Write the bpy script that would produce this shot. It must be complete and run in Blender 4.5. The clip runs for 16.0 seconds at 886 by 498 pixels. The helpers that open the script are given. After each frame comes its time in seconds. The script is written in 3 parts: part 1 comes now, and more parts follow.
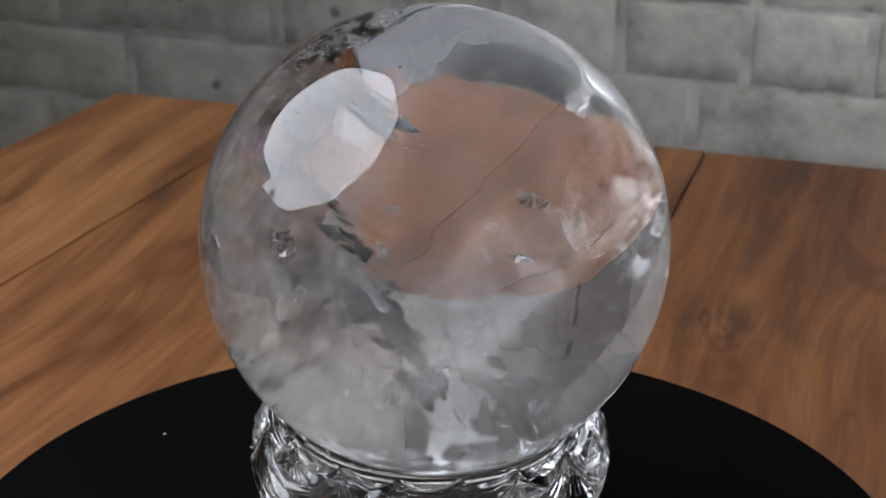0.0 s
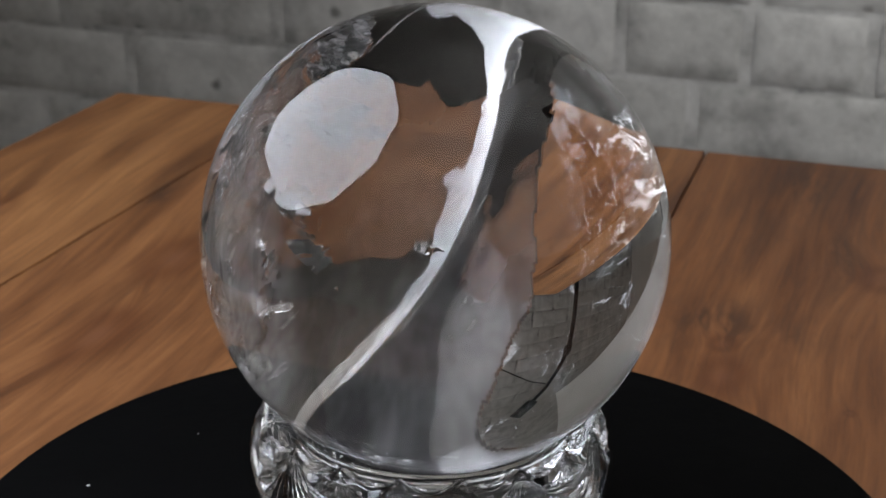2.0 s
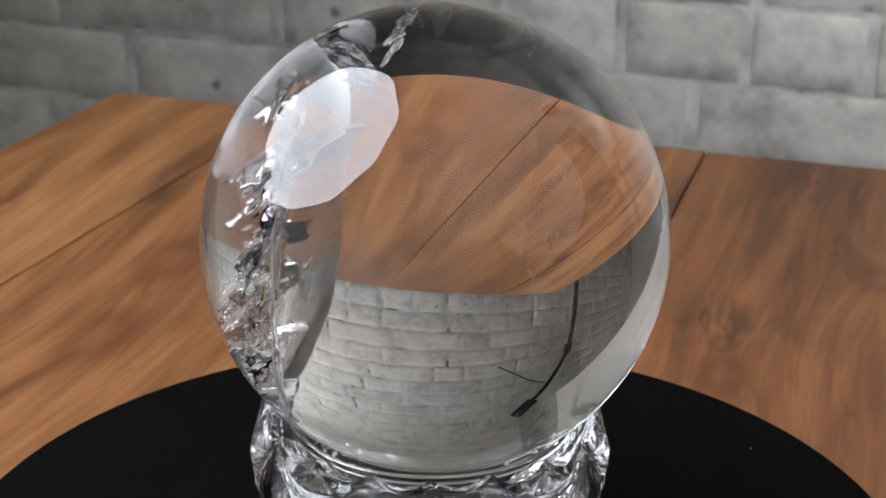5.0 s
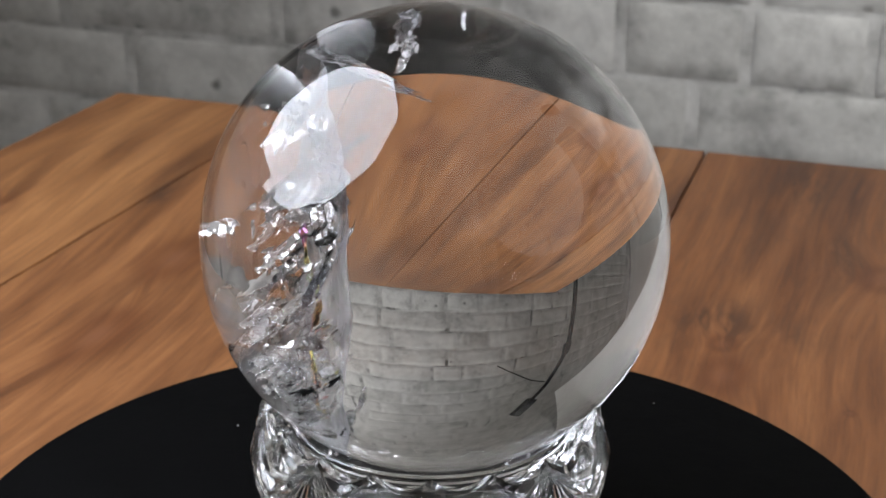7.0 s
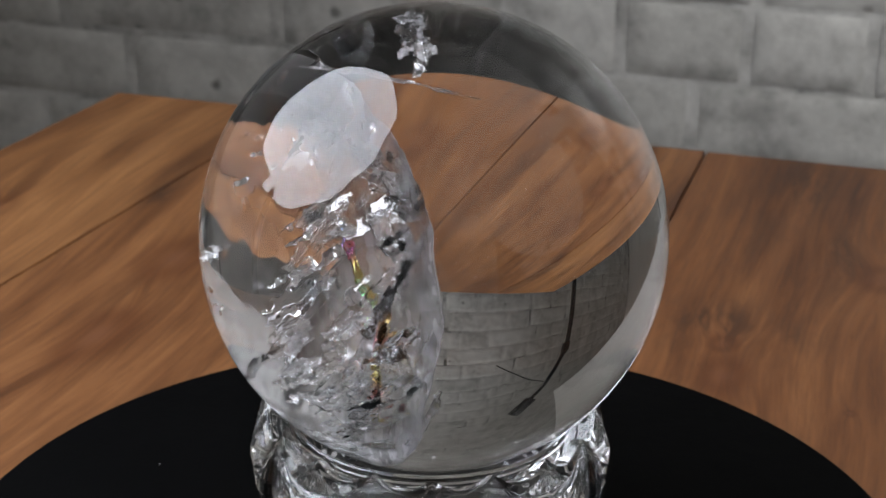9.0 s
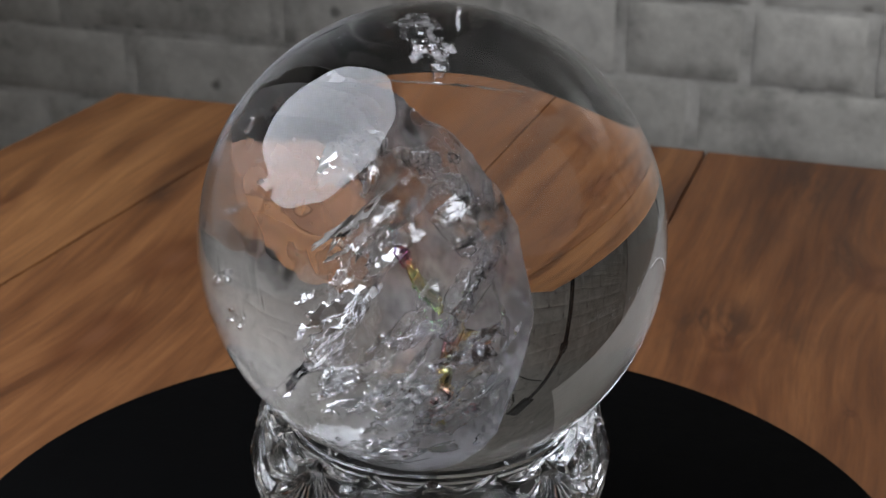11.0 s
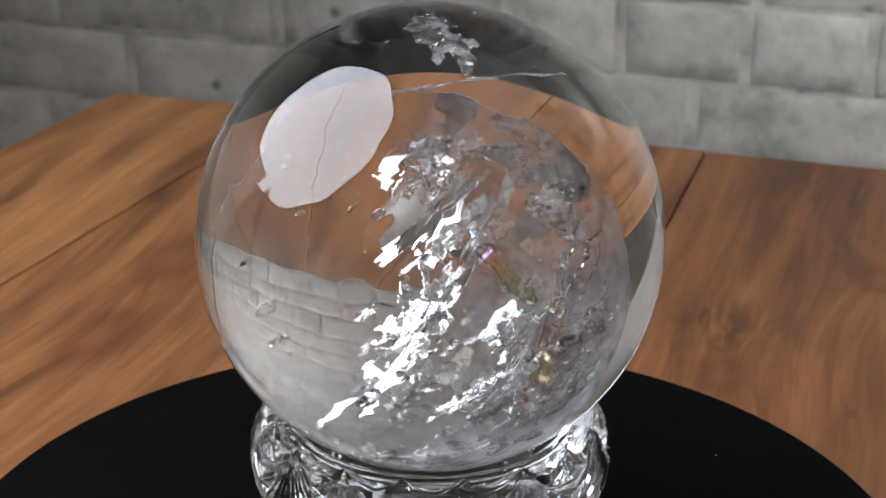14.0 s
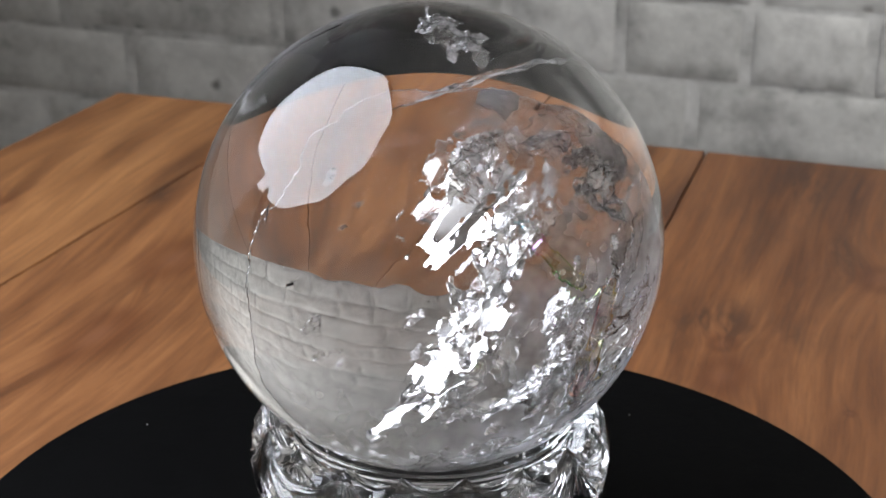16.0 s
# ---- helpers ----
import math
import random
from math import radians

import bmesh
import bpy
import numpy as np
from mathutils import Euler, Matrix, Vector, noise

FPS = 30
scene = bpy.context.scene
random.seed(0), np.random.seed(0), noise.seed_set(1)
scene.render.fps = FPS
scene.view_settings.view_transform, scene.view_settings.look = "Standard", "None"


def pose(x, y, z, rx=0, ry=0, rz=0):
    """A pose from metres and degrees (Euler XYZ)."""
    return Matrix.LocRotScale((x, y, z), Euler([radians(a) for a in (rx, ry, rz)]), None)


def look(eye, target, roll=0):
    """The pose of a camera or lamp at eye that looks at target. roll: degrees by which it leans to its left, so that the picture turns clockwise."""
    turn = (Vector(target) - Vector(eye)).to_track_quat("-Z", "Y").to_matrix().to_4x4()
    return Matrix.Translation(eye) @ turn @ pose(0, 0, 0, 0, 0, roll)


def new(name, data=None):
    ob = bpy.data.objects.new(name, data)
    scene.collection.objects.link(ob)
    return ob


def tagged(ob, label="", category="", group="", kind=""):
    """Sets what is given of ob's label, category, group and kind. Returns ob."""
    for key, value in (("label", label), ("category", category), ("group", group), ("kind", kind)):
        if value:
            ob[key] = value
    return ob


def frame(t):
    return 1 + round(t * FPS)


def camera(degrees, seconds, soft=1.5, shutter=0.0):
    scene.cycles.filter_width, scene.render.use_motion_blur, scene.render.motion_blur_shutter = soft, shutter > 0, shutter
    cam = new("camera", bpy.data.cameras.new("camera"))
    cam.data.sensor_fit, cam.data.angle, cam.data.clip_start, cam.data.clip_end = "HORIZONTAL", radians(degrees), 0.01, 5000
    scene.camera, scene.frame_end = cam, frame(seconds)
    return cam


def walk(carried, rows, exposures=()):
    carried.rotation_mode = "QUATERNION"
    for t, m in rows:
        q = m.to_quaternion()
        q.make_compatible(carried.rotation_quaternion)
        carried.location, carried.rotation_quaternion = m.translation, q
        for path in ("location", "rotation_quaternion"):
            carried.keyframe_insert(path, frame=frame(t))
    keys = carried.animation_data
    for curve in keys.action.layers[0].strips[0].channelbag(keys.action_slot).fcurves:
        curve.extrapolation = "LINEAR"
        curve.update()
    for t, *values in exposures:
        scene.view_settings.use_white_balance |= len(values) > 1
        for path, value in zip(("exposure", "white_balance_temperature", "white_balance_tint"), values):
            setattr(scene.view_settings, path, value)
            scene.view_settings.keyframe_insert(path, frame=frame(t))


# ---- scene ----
R = 0.03                         # the ball's radius; most lengths are multiples of it
K = R / 0.1
TOP = 1.20 * R                   # turntable top above the table
ZC = TOP + 1.482 * R             # the height from which the camera's place is counted
ZB = ZC + 0.026 * R              # height of the ball's centre
TURN = 10.1                      # degrees a second, seen from above against the clock

cam = camera(30.36, 16.0, soft=1.5)
EYE = Vector((0.024 * R, -6.463 * R, ZC + 2.490 * R))
cam.data.dof.use_dof = True
cam.data.dof.focus_distance = 6.3 * R
cam.data.dof.aperture_fstop = 95.0
AIM = EYE + Vector((math.sin(radians(0.222)) * math.cos(radians(21.248)),
                    math.cos(radians(0.222)) * math.cos(radians(21.248)),
                    -math.sin(radians(21.248))))
walk(cam, [(0.0, look(EYE, AIM, 0.53)), (16.0, look(EYE, AIM, 0.53))], exposures=[
    (0.0, -0.45), (2.0, -0.48), (2.5, -0.23), (3.0, 0.02), (3.5, 0.10), (7.5, 0.10), (8.0, -0.03), (8.5, -0.22), (9.0, -0.40), (10.2, -0.64),
    (11.5, -0.72), (12.5, -0.70), (13.0, -0.60), (13.5, -0.32), (14.0, -0.06), (15.0, 0.02), (16.0, 0.05)])

# ---- world and light ----
world = bpy.data.worlds.new("world")
scene.world = world
world.use_nodes = True
world.node_tree.nodes["Background"].inputs["Color"].default_value = (0.5, 0.5, 0.52, 1)
world.node_tree.nodes["Background"].inputs["Strength"].default_value = 0.02
SOFTBOX_LIGHT = 8.6
UMBRELLA_LIGHT = 0.60
SPOT_WATTS = 52.0
UPLIGHT_WATTS = 52.0

# ---- the table's own axes: u along its back edge, v across it to the wall ----
ANG = 17.447
BU = Vector((math.cos(radians(ANG)), -math.sin(radians(ANG)), 0))
BV = Vector((math.sin(radians(ANG)), math.cos(radians(ANG)), 0))


def uv(u, v, z=0.0):
    return BU * u + BV * v + Vector((0, 0, z))


# ---- the ball's main fracture: its normal, and the axes in its plane ----
NAZ = radians(-155.0)            # the main fracture faces this way
FN = Vector((math.sin(NAZ), -math.cos(NAZ), 0))
FT = Vector((math.cos(NAZ), math.sin(NAZ), 0))
FZ = Vector((0, 0, 1))


# ---- materials ----
class Mat:
    """A node material with short calls."""

    def __init__(self, name):
        self.m = bpy.data.materials.new(name)
        self.m.use_nodes = True
        self.t = self.m.node_tree
        self.t.nodes.clear()
        self.out = self.t.nodes.new("ShaderNodeOutputMaterial")

    def n(self, kind, props=None, **ins):
        nd = self.t.nodes.new("ShaderNode" + kind)
        props = props or {}
        if "operation" in props:
            nd.operation = props["operation"]
        if "use_clamp" in props:
            nd.use_clamp = props["use_clamp"]
        if "data_type" in props:
            nd.data_type = props["data_type"]
        if "blend_type" in props:
            nd.blend_type = props["blend_type"]
        if "distribution" in props:
            nd.distribution = props["distribution"]
        for k, v in ins.items():
            key = int(k[1:]) if k[0] == "i" and k[1:].isdigit() else k.replace("_", " ")
            self.put(nd.inputs[key], v)
        return nd

    def put(self, sock, v):
        if isinstance(v, bpy.types.NodeSocket):
            self.t.links.new(v, sock)
        elif isinstance(v, bpy.types.Node):
            self.t.links.new(v.outputs[0], sock)
        else:
            sock.default_value = v

    def math(self, op, a, b=0.0, c=0.0, clamp=False):
        return self.n("Math", {"operation": op, "use_clamp": clamp}, i0=a, i1=b, i2=c).outputs[0]

    def vec(self, op, a, b=(0, 0, 0)):
        nd = self.n("VectorMath", {"operation": op}, i0=a, i1=b)
        return nd.outputs[1] if op in ("LENGTH", "DISTANCE", "DOT_PRODUCT") else nd.outputs[0]

    def ramp(self, fac, stops):
        nd = self.n("ValToRGB", Fac=fac)
        el = nd.color_ramp.elements
        while len(el) < len(stops):
            el.new(0.5)
        for e, (p, c) in zip(el, stops):
            e.position = p
            e.color = (*c, 1) if len(c) == 3 else c
        return nd.outputs[0]

    def noise(self, vec, scale, detail=3.0, rough=0.5, dist=0.0):
        return self.n("TexNoise", Vector=vec, Scale=scale, Detail=detail, Roughness=rough, Distortion=dist).outputs[0]

    def mix(self, f, a, b, mode="MIX"):
        nd = self.n("Mix", {"data_type": "RGBA", "blend_type": mode})
        self.put(nd.inputs[0], f), self.put(nd.inputs[6], a), self.put(nd.inputs[7], b)
        return nd.outputs[2]

    def coords(self):
        return self.n("TexCoord").outputs["Object"]

    def bump(self, h, strength, distance):
        return self.n("Bump", Height=h, Strength=strength, Distance=distance).outputs[0]

    def shards(self, c, scale, amount, stretch=0.72):
        """A normal that breaks into flat slivers, drawn out along the crystal's slanting grain."""
        way = (FT * 0.5 + FZ * 0.866).normalized()
        d = self.vec("DOT_PRODUCT", c, tuple(way))
        along = self.vec("MULTIPLY", self.n("CombineXYZ", X=d, Y=d, Z=d).outputs[0], tuple(way * -stretch))
        bent = self.vec("ADD", self.vec("ADD", c, along), self.vec("MULTIPLY", self.n("TexNoise", Vector=c, Scale=scale * 0.6, Detail=2.0).outputs[1], (0.3 / scale, 0.3 / scale, 0.3 / scale)))
        total = self.n("NewGeometry").outputs["Normal"]
        for sc, part_of in ((scale, 1.0), (scale * 2.7, 0.45)):
            cell = self.vec("SUBTRACT", self.n("TexVoronoi", Vector=bent, Scale=sc).outputs[1], (0.5, 0.5, 0.5))
            a = self.math("MULTIPLY", amount, part_of)
            total = self.vec("ADD", total, self.vec("MULTIPLY", cell, self.n("CombineXYZ", X=a, Y=a, Z=a).outputs[0]))
        return self.vec("NORMALIZE", total)

    def done(self, shader):
        self.put(self.out.inputs[0], shader)
        return self.m


def rgb(r, g, b):
    return (r, g, b, 1)


def mat_wood(name, tint):
    """Oiled acacia planks: long grain bent round knots, dark heart streaks, a tint of its own for each plank."""
    k = Mat(name)
    geo = k.vec("MULTIPLY", k.n("NewGeometry").outputs["Position"], (1 / R, 1 / R, 1 / R))
    rnd = k.n("ObjectInfo").outputs["Random"]
    u0 = k.vec("DOT_PRODUCT", geo, tuple(BU))
    v = k.vec("DOT_PRODUCT", geo, tuple(BV))
    shift = k.math("MULTIPLY", rnd, 7.0)

    def field(a, b, z=0.0, ua=None):
        return k.n("CombineXYZ", X=k.math("MULTIPLY", u if ua is None else ua, a), Y=k.math("MULTIPLY", v, b), Z=k.math("ADD", shift, z)).outputs[0]

    # the grain wanders, and swerves round each knot
    sway = k.math("SUBTRACT", k.noise(field(0.35, 0.16, 0.0, u0), 1.0, 1.0), 0.5)
    u = k.math("ADD", u0, k.math("MULTIPLY", sway, 0.8))
    halo, core = 0.0, 0.0
    for ku, kv, s, long in ((-4.10, 5.62, 0.17, 1.9), (-3.95, 3.96, 0.14, 2.4), (1.72, 7.06, 0.13, 1.5), (0.64, 5.34, 0.07, 1.4), (0.72, 4.78, 0.11, 1.8),
                            (-1.2, 4.4, 0.12, 2.0), (-2.9, 3.0, 0.10, 2.0), (1.66, 4.45, 0.03, 1.0), (-6.2, 6.2, 0.09, 2.5), (4.2, 3.0, 0.14, 2.0)):
        du = k.math("SUBTRACT", u0, ku)
        dv = k.math("DIVIDE", k.math("SUBTRACT", v, kv), long)
        d2 = k.math("ADD", k.math("MULTIPLY", du, du), k.math("MULTIPLY", dv, dv))
        push = k.math("POWER", 2.718, k.math("DIVIDE", d2, -9.0 * s * s))
        u = k.math("ADD", u, k.math("MULTIPLY", k.math("MULTIPLY", push, k.math("SIGN", du)), 1.1 * s))
        ring = k.math("SUBTRACT", k.math("SQRT", d2), 1.15 * s)
        halo = k.math("MAXIMUM", halo, k.math("POWER", 2.718, k.math("DIVIDE", k.math("MULTIPLY", ring, ring), -0.55 * s * s)))
        core = k.math("MAXIMUM", core, k.math("POWER", 2.718, k.math("DIVIDE", d2, -0.30 * s * s)))
    grain = k.noise(field(1.6, 0.20), 1.0, 3.0, 0.55)
    band = k.noise(field(6.5, 0.35, 2.0), 1.0, 5.0, 0.68, 0.4)
    streak = k.noise(field(34.0, 0.9, 5.0), 1.0, 5.0, 0.7)
    tone = k.math("ADD", k.math("MULTIPLY", grain, 0.40), k.math("ADD", k.math("MULTIPLY", band, 0.36), k.math("MULTIPLY", streak, 0.24)))
    col = k.ramp(tone, [(0.37, (0.085, 0.033, 0.014)), (0.46, (0.190, 0.080, 0.031)), (0.53, (0.27, 0.119, 0.046)), (0.63, (0.40, 0.192, 0.078))])
    pores = k.math("MULTIPLY", k.math("SUBTRACT", k.noise(field(60.0, 2.2, 6.0), 1.0, 3.0, 0.7), 0.58, clamp=True), 6.0, clamp=True)
    col = k.mix(k.math("MULTIPLY", pores, 0.45), col, rgb(0.06, 0.024, 0.011))
    # dark heart streaks that break off in fingers
    dark = 0.0
    finger = k.math("MULTIPLY", k.math("SUBTRACT", k.noise(field(5.5, 0.9, 9.0), 1.0, 4.0, 0.65), 0.40, clamp=True), 6.0, clamp=True)
    for su, sv, wu, wv, amount in ((0.55, 5.70, 0.42, 0.50, 1.3), (-5.0, 7.15, 0.10, 0.55, 1.3), (1.2, 5.65, 0.25, 0.4, 0.8), (0.9, 9.4, 0.45, 1.0, 1.1), (1.35, 7.5, 0.12, 0.9, 1.0), (0.65, 7.8, 0.16, 0.9, 0.7),
                                   (-2.45, 4.2, 0.22, 2.4, 0.7), (-1.72, 6.0, 0.10, 2.2, 0.6), (-4.4, 4.9, 0.18, 0.7, 0.4), (-2.9, 6.4, 0.2, 1.2, 0.5), (1.3, 3.6, 0.4, 0.8, 0.4)):
        du = k.math("DIVIDE", k.math("SUBTRACT", u, su), wu)
        dv = k.math("DIVIDE", k.math("SUBTRACT", v, sv), wv)
        f = k.math("POWER", 2.718, k.math("MULTIPLY", k.math("ADD", k.math("MULTIPLY", du, du), k.math("MULTIPLY", dv, dv)), -1.0))
        dark = k.math("MAXIMUM", dark, k.math("MULTIPLY", f, amount))
    mottle = k.math("MULTIPLY", k.math("SUBTRACT", k.noise(field(1.1, 0.45, 3.0), 1.0, 4.0, 0.6), 0.54, clamp=True), 3.0, clamp=True)
    stain = k.math("ADD", k.math("MULTIPLY", k.math("MULTIPLY", dark, finger), 0.78), k.math("MULTIPLY", mottle, 0.35), clamp=True)
    col = k.mix(stain, col, rgb(0.075, 0.036, 0.020))
    col = k.mix(k.math("MULTIPLY", halo, 0.50), col, rgb(0.105, 0.033, 0.012))
    col = k.mix(k.math("MULTIPLY", core, 0.65), col, rgb(0.20, 0.085, 0.045))
    gain = k.ramp(rnd, [(0.0, (0.92, 0.92, 0.92)), (0.5, (0.98, 0.97, 0.96)), (1.0, (1.08, 1.07, 1.05))])
    col = k.mix(1.0, col, gain, "MULTIPLY")
    col = k.mix(1.0, col, rgb(*tint), "MULTIPLY")
    h = k.math("ADD", k.math("MULTIPLY", streak, 0.6), k.math("MULTIPLY", band, 0.4))
    rough = k.math("ADD", 0.36, k.math("MULTIPLY", streak, 0.2))
    return k.done(k.n("BsdfPrincipled", Base_Color=col, Roughness=rough, Specular_IOR_Level=0.3, Normal=k.bump(h, 0.10, 0.0002)))


def mat_brick():
    """White-grey painted brick, uneven and dusty, scuffed back to grey in its middle."""
    k = Mat("painted_brick")
    geo = k.n("NewGeometry").outputs["Position"]
    rnd = k.n("ObjectInfo").outputs["Random"]
    isl = k.n("NewGeometry").outputs["Random Per Island"]
    big = k.noise(geo, 14.0, 4.0, 0.65)
    small = k.noise(geo, 70.0, 5.0, 0.65)
    tone = k.math("ADD", k.math("MULTIPLY", big, 0.65), k.math("MULTIPLY", small, 0.35))
    col = k.ramp(tone, [(0.34, (0.34, 0.34, 0.33)), (0.48, (0.55, 0.55, 0.54)), (0.60, (0.66, 0.66, 0.645)), (0.74, (0.74, 0.74, 0.73))])
    var = k.math("FRACT", k.math("ADD", rnd, isl))
    col = k.mix(1.0, col, k.ramp(var, [(0.0, (0.90, 0.90, 0.89)), (1.0, (1.07, 1.07, 1.07))]), "MULTIPLY")
    pits = k.n("TexVoronoi", Vector=geo, Scale=17.0).outputs[0]
    pit = k.math("MULTIPLY", k.math("SUBTRACT", 0.11, k.math("ADD", pits, k.math("MULTIPLY", k.math("SUBTRACT", small, 0.5), 0.12)), clamp=True), 16.0, clamp=True)
    col = k.mix(k.math("MULTIPLY", pit, 0.7), col, rgb(0.10, 0.098, 0.09))
    h = k.math("SUBTRACT", k.math("ADD", k.math("MULTIPLY", big, 1.2), k.math("MULTIPLY", small, 0.5)), k.math("MULTIPLY", pit, 0.6))
    return k.done(k.n("BsdfPrincipled", Base_Color=col, Roughness=0.75, Normal=k.bump(h, 0.30, 0.006)))


def mat_mortar():
    """Pale painted joints, here and there open and dark."""
    k = Mat("painted_mortar")
    geo = k.n("NewGeometry").outputs["Position"]
    a = k.noise(geo, 40.0, 5.0, 0.65)
    b = k.noise(geo, 12.0, 3.0, 0.6)
    tone = k.math("ADD", k.math("MULTIPLY", a, 0.4), k.math("MULTIPLY", b, 0.6))
    col = k.ramp(tone, [(0.36, (0.12, 0.12, 0.115)), (0.45, (0.42, 0.42, 0.41)), (0.56, (0.62, 0.62, 0.61)), (0.68, (0.72, 0.72, 0.71))])
    return k.done(k.n("BsdfPrincipled", Base_Color=col, Roughness=0.85, Normal=k.bump(a, 0.6, 0.004)))


def mat_plain(name, col, rough=0.6, metal=0.0, vary=0.12, scale=30.0, bump=0.1, spec=0.5):
    """A plain surface with faint mottling."""
    k = Mat(name)
    c = k.coords()
    f = k.noise(c, scale, 4.0, 0.6)
    lo = tuple(x * (1 - vary) for x in col)
    hi = tuple(min(1, x * (1 + vary)) for x in col)
    cc = k.ramp(f, [(0.3, lo), (0.7, hi)])
    r = k.math("ADD", rough, k.math("MULTIPLY", k.math("SUBTRACT", f, 0.5), 0.15))
    return k.done(k.n("BsdfPrincipled", Base_Color=cc, Roughness=r, Metallic=metal, Specular_IOR_Level=spec, Normal=k.bump(f, bump, 0.001)))


def frost_of(k):
    """Rough broken crystal: it scatters light back and onwards."""
    back = k.n("BsdfGlossy", {"distribution": "MULTI_GGX"}, Color=rgb(0.97, 0.97, 0.99), Roughness=0.75)
    on = k.n("BsdfGlass", {"distribution": "MULTI_GGX"}, Color=rgb(0.98, 0.98, 1.0), Roughness=0.7, IOR=1.2)
    return k.n("MixShader", i0=0.5, i1=back.outputs[0], i2=on.outputs[0])


def mat_glass(name, ior):
    k = Mat(name)
    return k.done(k.n("BsdfGlass", {"distribution": "MULTI_GGX"}, Color=rgb(1, 1, 1), Roughness=0.0, IOR=ior))


def mat_great_crack():
    """The great crack: a gap of air, mirror-smooth on one half, broken into slivers and partly healed on the other, milky low down."""
    k = Mat("great_fracture")
    c = k.coords()
    along = k.math("DIVIDE", k.vec("DOT_PRODUCT", c, tuple(FT)), R)
    high = k.math("DIVIDE", k.vec("DOT_PRODUCT", c, tuple(FZ)), R)
    ragged = k.math("ADD", along, k.math("MULTIPLY", k.math("SUBTRACT", k.noise(c, 110.0, 3.0), 0.5), 0.5))
    wild = k.math("MULTIPLY", k.math("SUBTRACT", ragged, 0.04, clamp=True), 5.0, clamp=True)
    n = k.shards(c, 190.0, k.math("MULTIPLY", wild, 0.7))
    gap = k.n("BsdfGlass", {"distribution": "MULTI_GGX"}, Color=rgb(1, 1, 1), Roughness=0.0, IOR=1.544, Normal=n)
    heal = k.math("MULTIPLY", k.math("SUBTRACT", k.noise(c, 120.0, 3.0, 0.6), 0.38, clamp=True), 5.0, clamp=True)
    gap = k.n("MixShader", i0=k.math("MULTIPLY", k.math("MULTIPLY", heal, 0.75), wild), i1=gap.outputs[0], i2=k.n("BsdfTransparent").outputs[0])
    patch = k.math("MULTIPLY", k.math("SUBTRACT", k.noise(c, 90.0, 4.0, 0.65), 0.38, clamp=True), 4.0, clamp=True)
    low = k.math("MULTIPLY", k.math("SUBTRACT", 0.10, high, clamp=True), 1.5, clamp=True)
    milk = k.math("MULTIPLY", low, k.math("ADD", 0.16, k.math("MULTIPLY", patch, 0.40)), clamp=True)
    milk = k.math("ADD", milk, k.math("MULTIPLY", patch, k.math("ADD", 0.02, k.math("MULTIPLY", wild, 0.42))), clamp=True)
    return k.done(k.n("MixShader", i0=milk, i1=gap.outputs[0], i2=frost_of(k).outputs[0]))


def mat_spark(name, rough, shard, scale, cloud, iris=0.0, patch=260.0, shine=0.04):
    """A hair-thin crack: clear from in front, a mirror at a slant, in flat slivers, with milky or rainbow patches."""
    k = Mat(name)
    c = k.coords()
    n = k.shards(c, scale, shard)
    col = rgb(1, 1, 1)
    if iris:
        film = k.math("FRACT", k.math("MULTIPLY", k.noise(c, 50.0, 2.0, 0.5), 5.0))
        col = k.ramp(film, [(0.0, (1.0, 0.42, 0.75)), (0.2, (1.0, 0.80, 0.30)), (0.4, (0.55, 1.0, 0.62)), (0.6, (0.45, 0.72, 1.0)), (0.8, (0.80, 0.50, 1.0)), (1.0, (1.0, 0.42, 0.75))])
    gloss = k.n("BsdfGlossy", Color=col, Roughness=rough, Normal=n)
    face = k.n("Fresnel", IOR=1.544, Normal=n)
    lift = k.math("ADD", face.outputs[0], iris if iris else shine, clamp=True)
    body = k.n("MixShader", i0=lift, i1=k.n("BsdfTransparent").outputs[0], i2=gloss.outputs[0])
    f = k.math("MULTIPLY", k.math("SUBTRACT", k.noise(c, patch, 4.0, 0.65), 0.42, clamp=True), 4.0, clamp=True)
    return k.done(k.n("MixShader", i0=k.math("MULTIPLY", f, cloud), i1=body.outputs[0], i2=frost_of(k).outputs[0]))


def mat_emit(name, col, strength):
    k = Mat(name)
    return k.done(k.n("Emission", Color=rgb(*col), Strength=strength))


WOOD = mat_wood("oiled_wood", (0.82, 0.78, 0.75))
PALE_WOOD = mat_wood("pale_oiled_wood", (0.97, 0.98, 0.94))
DARK_WOOD = mat_wood("dark_oiled_wood", (0.74, 0.66, 0.61))
BRICK = mat_brick()
MORTAR = mat_mortar()
BLACK = mat_plain("black_turntable", (0.0012, 0.0012, 0.0013), 0.65, 0.0, 0.25, 200.0, 0.1, 0.035)
BLACK_METAL = mat_plain("black_metal", (0.006, 0.006, 0.0065), 0.5, 0.0, 0.12, 30.0, 0.1, 0.12)
QUARTZ = mat_glass("rock_crystal", 1.544)
CUT_GLASS = mat_glass("cut_glass", 1.58)
VEIL = mat_great_crack()
FLAKE = mat_spark("fracture_flake", 0.08, 0.30, 330.0, 0.35)
MILK = mat_spark("milky_fracture", 0.12, 0.45, 420.0, 0.90)
CHUNK = mat_spark("fracture_chunk", 0.06, 0.24, 260.0, 0.30, shine=0.0)
BRIGHT_FACET = mat_spark("bright_facet", 0.08, 0.22, 320.0, 0.30, shine=0.16)
FACET = mat_spark("fracture_facet", 0.06, 0.20, 300.0, 0.25, shine=0.05)
SPARK = mat_spark("splinter", 0.08, 0.45, 350.0, 0.20)
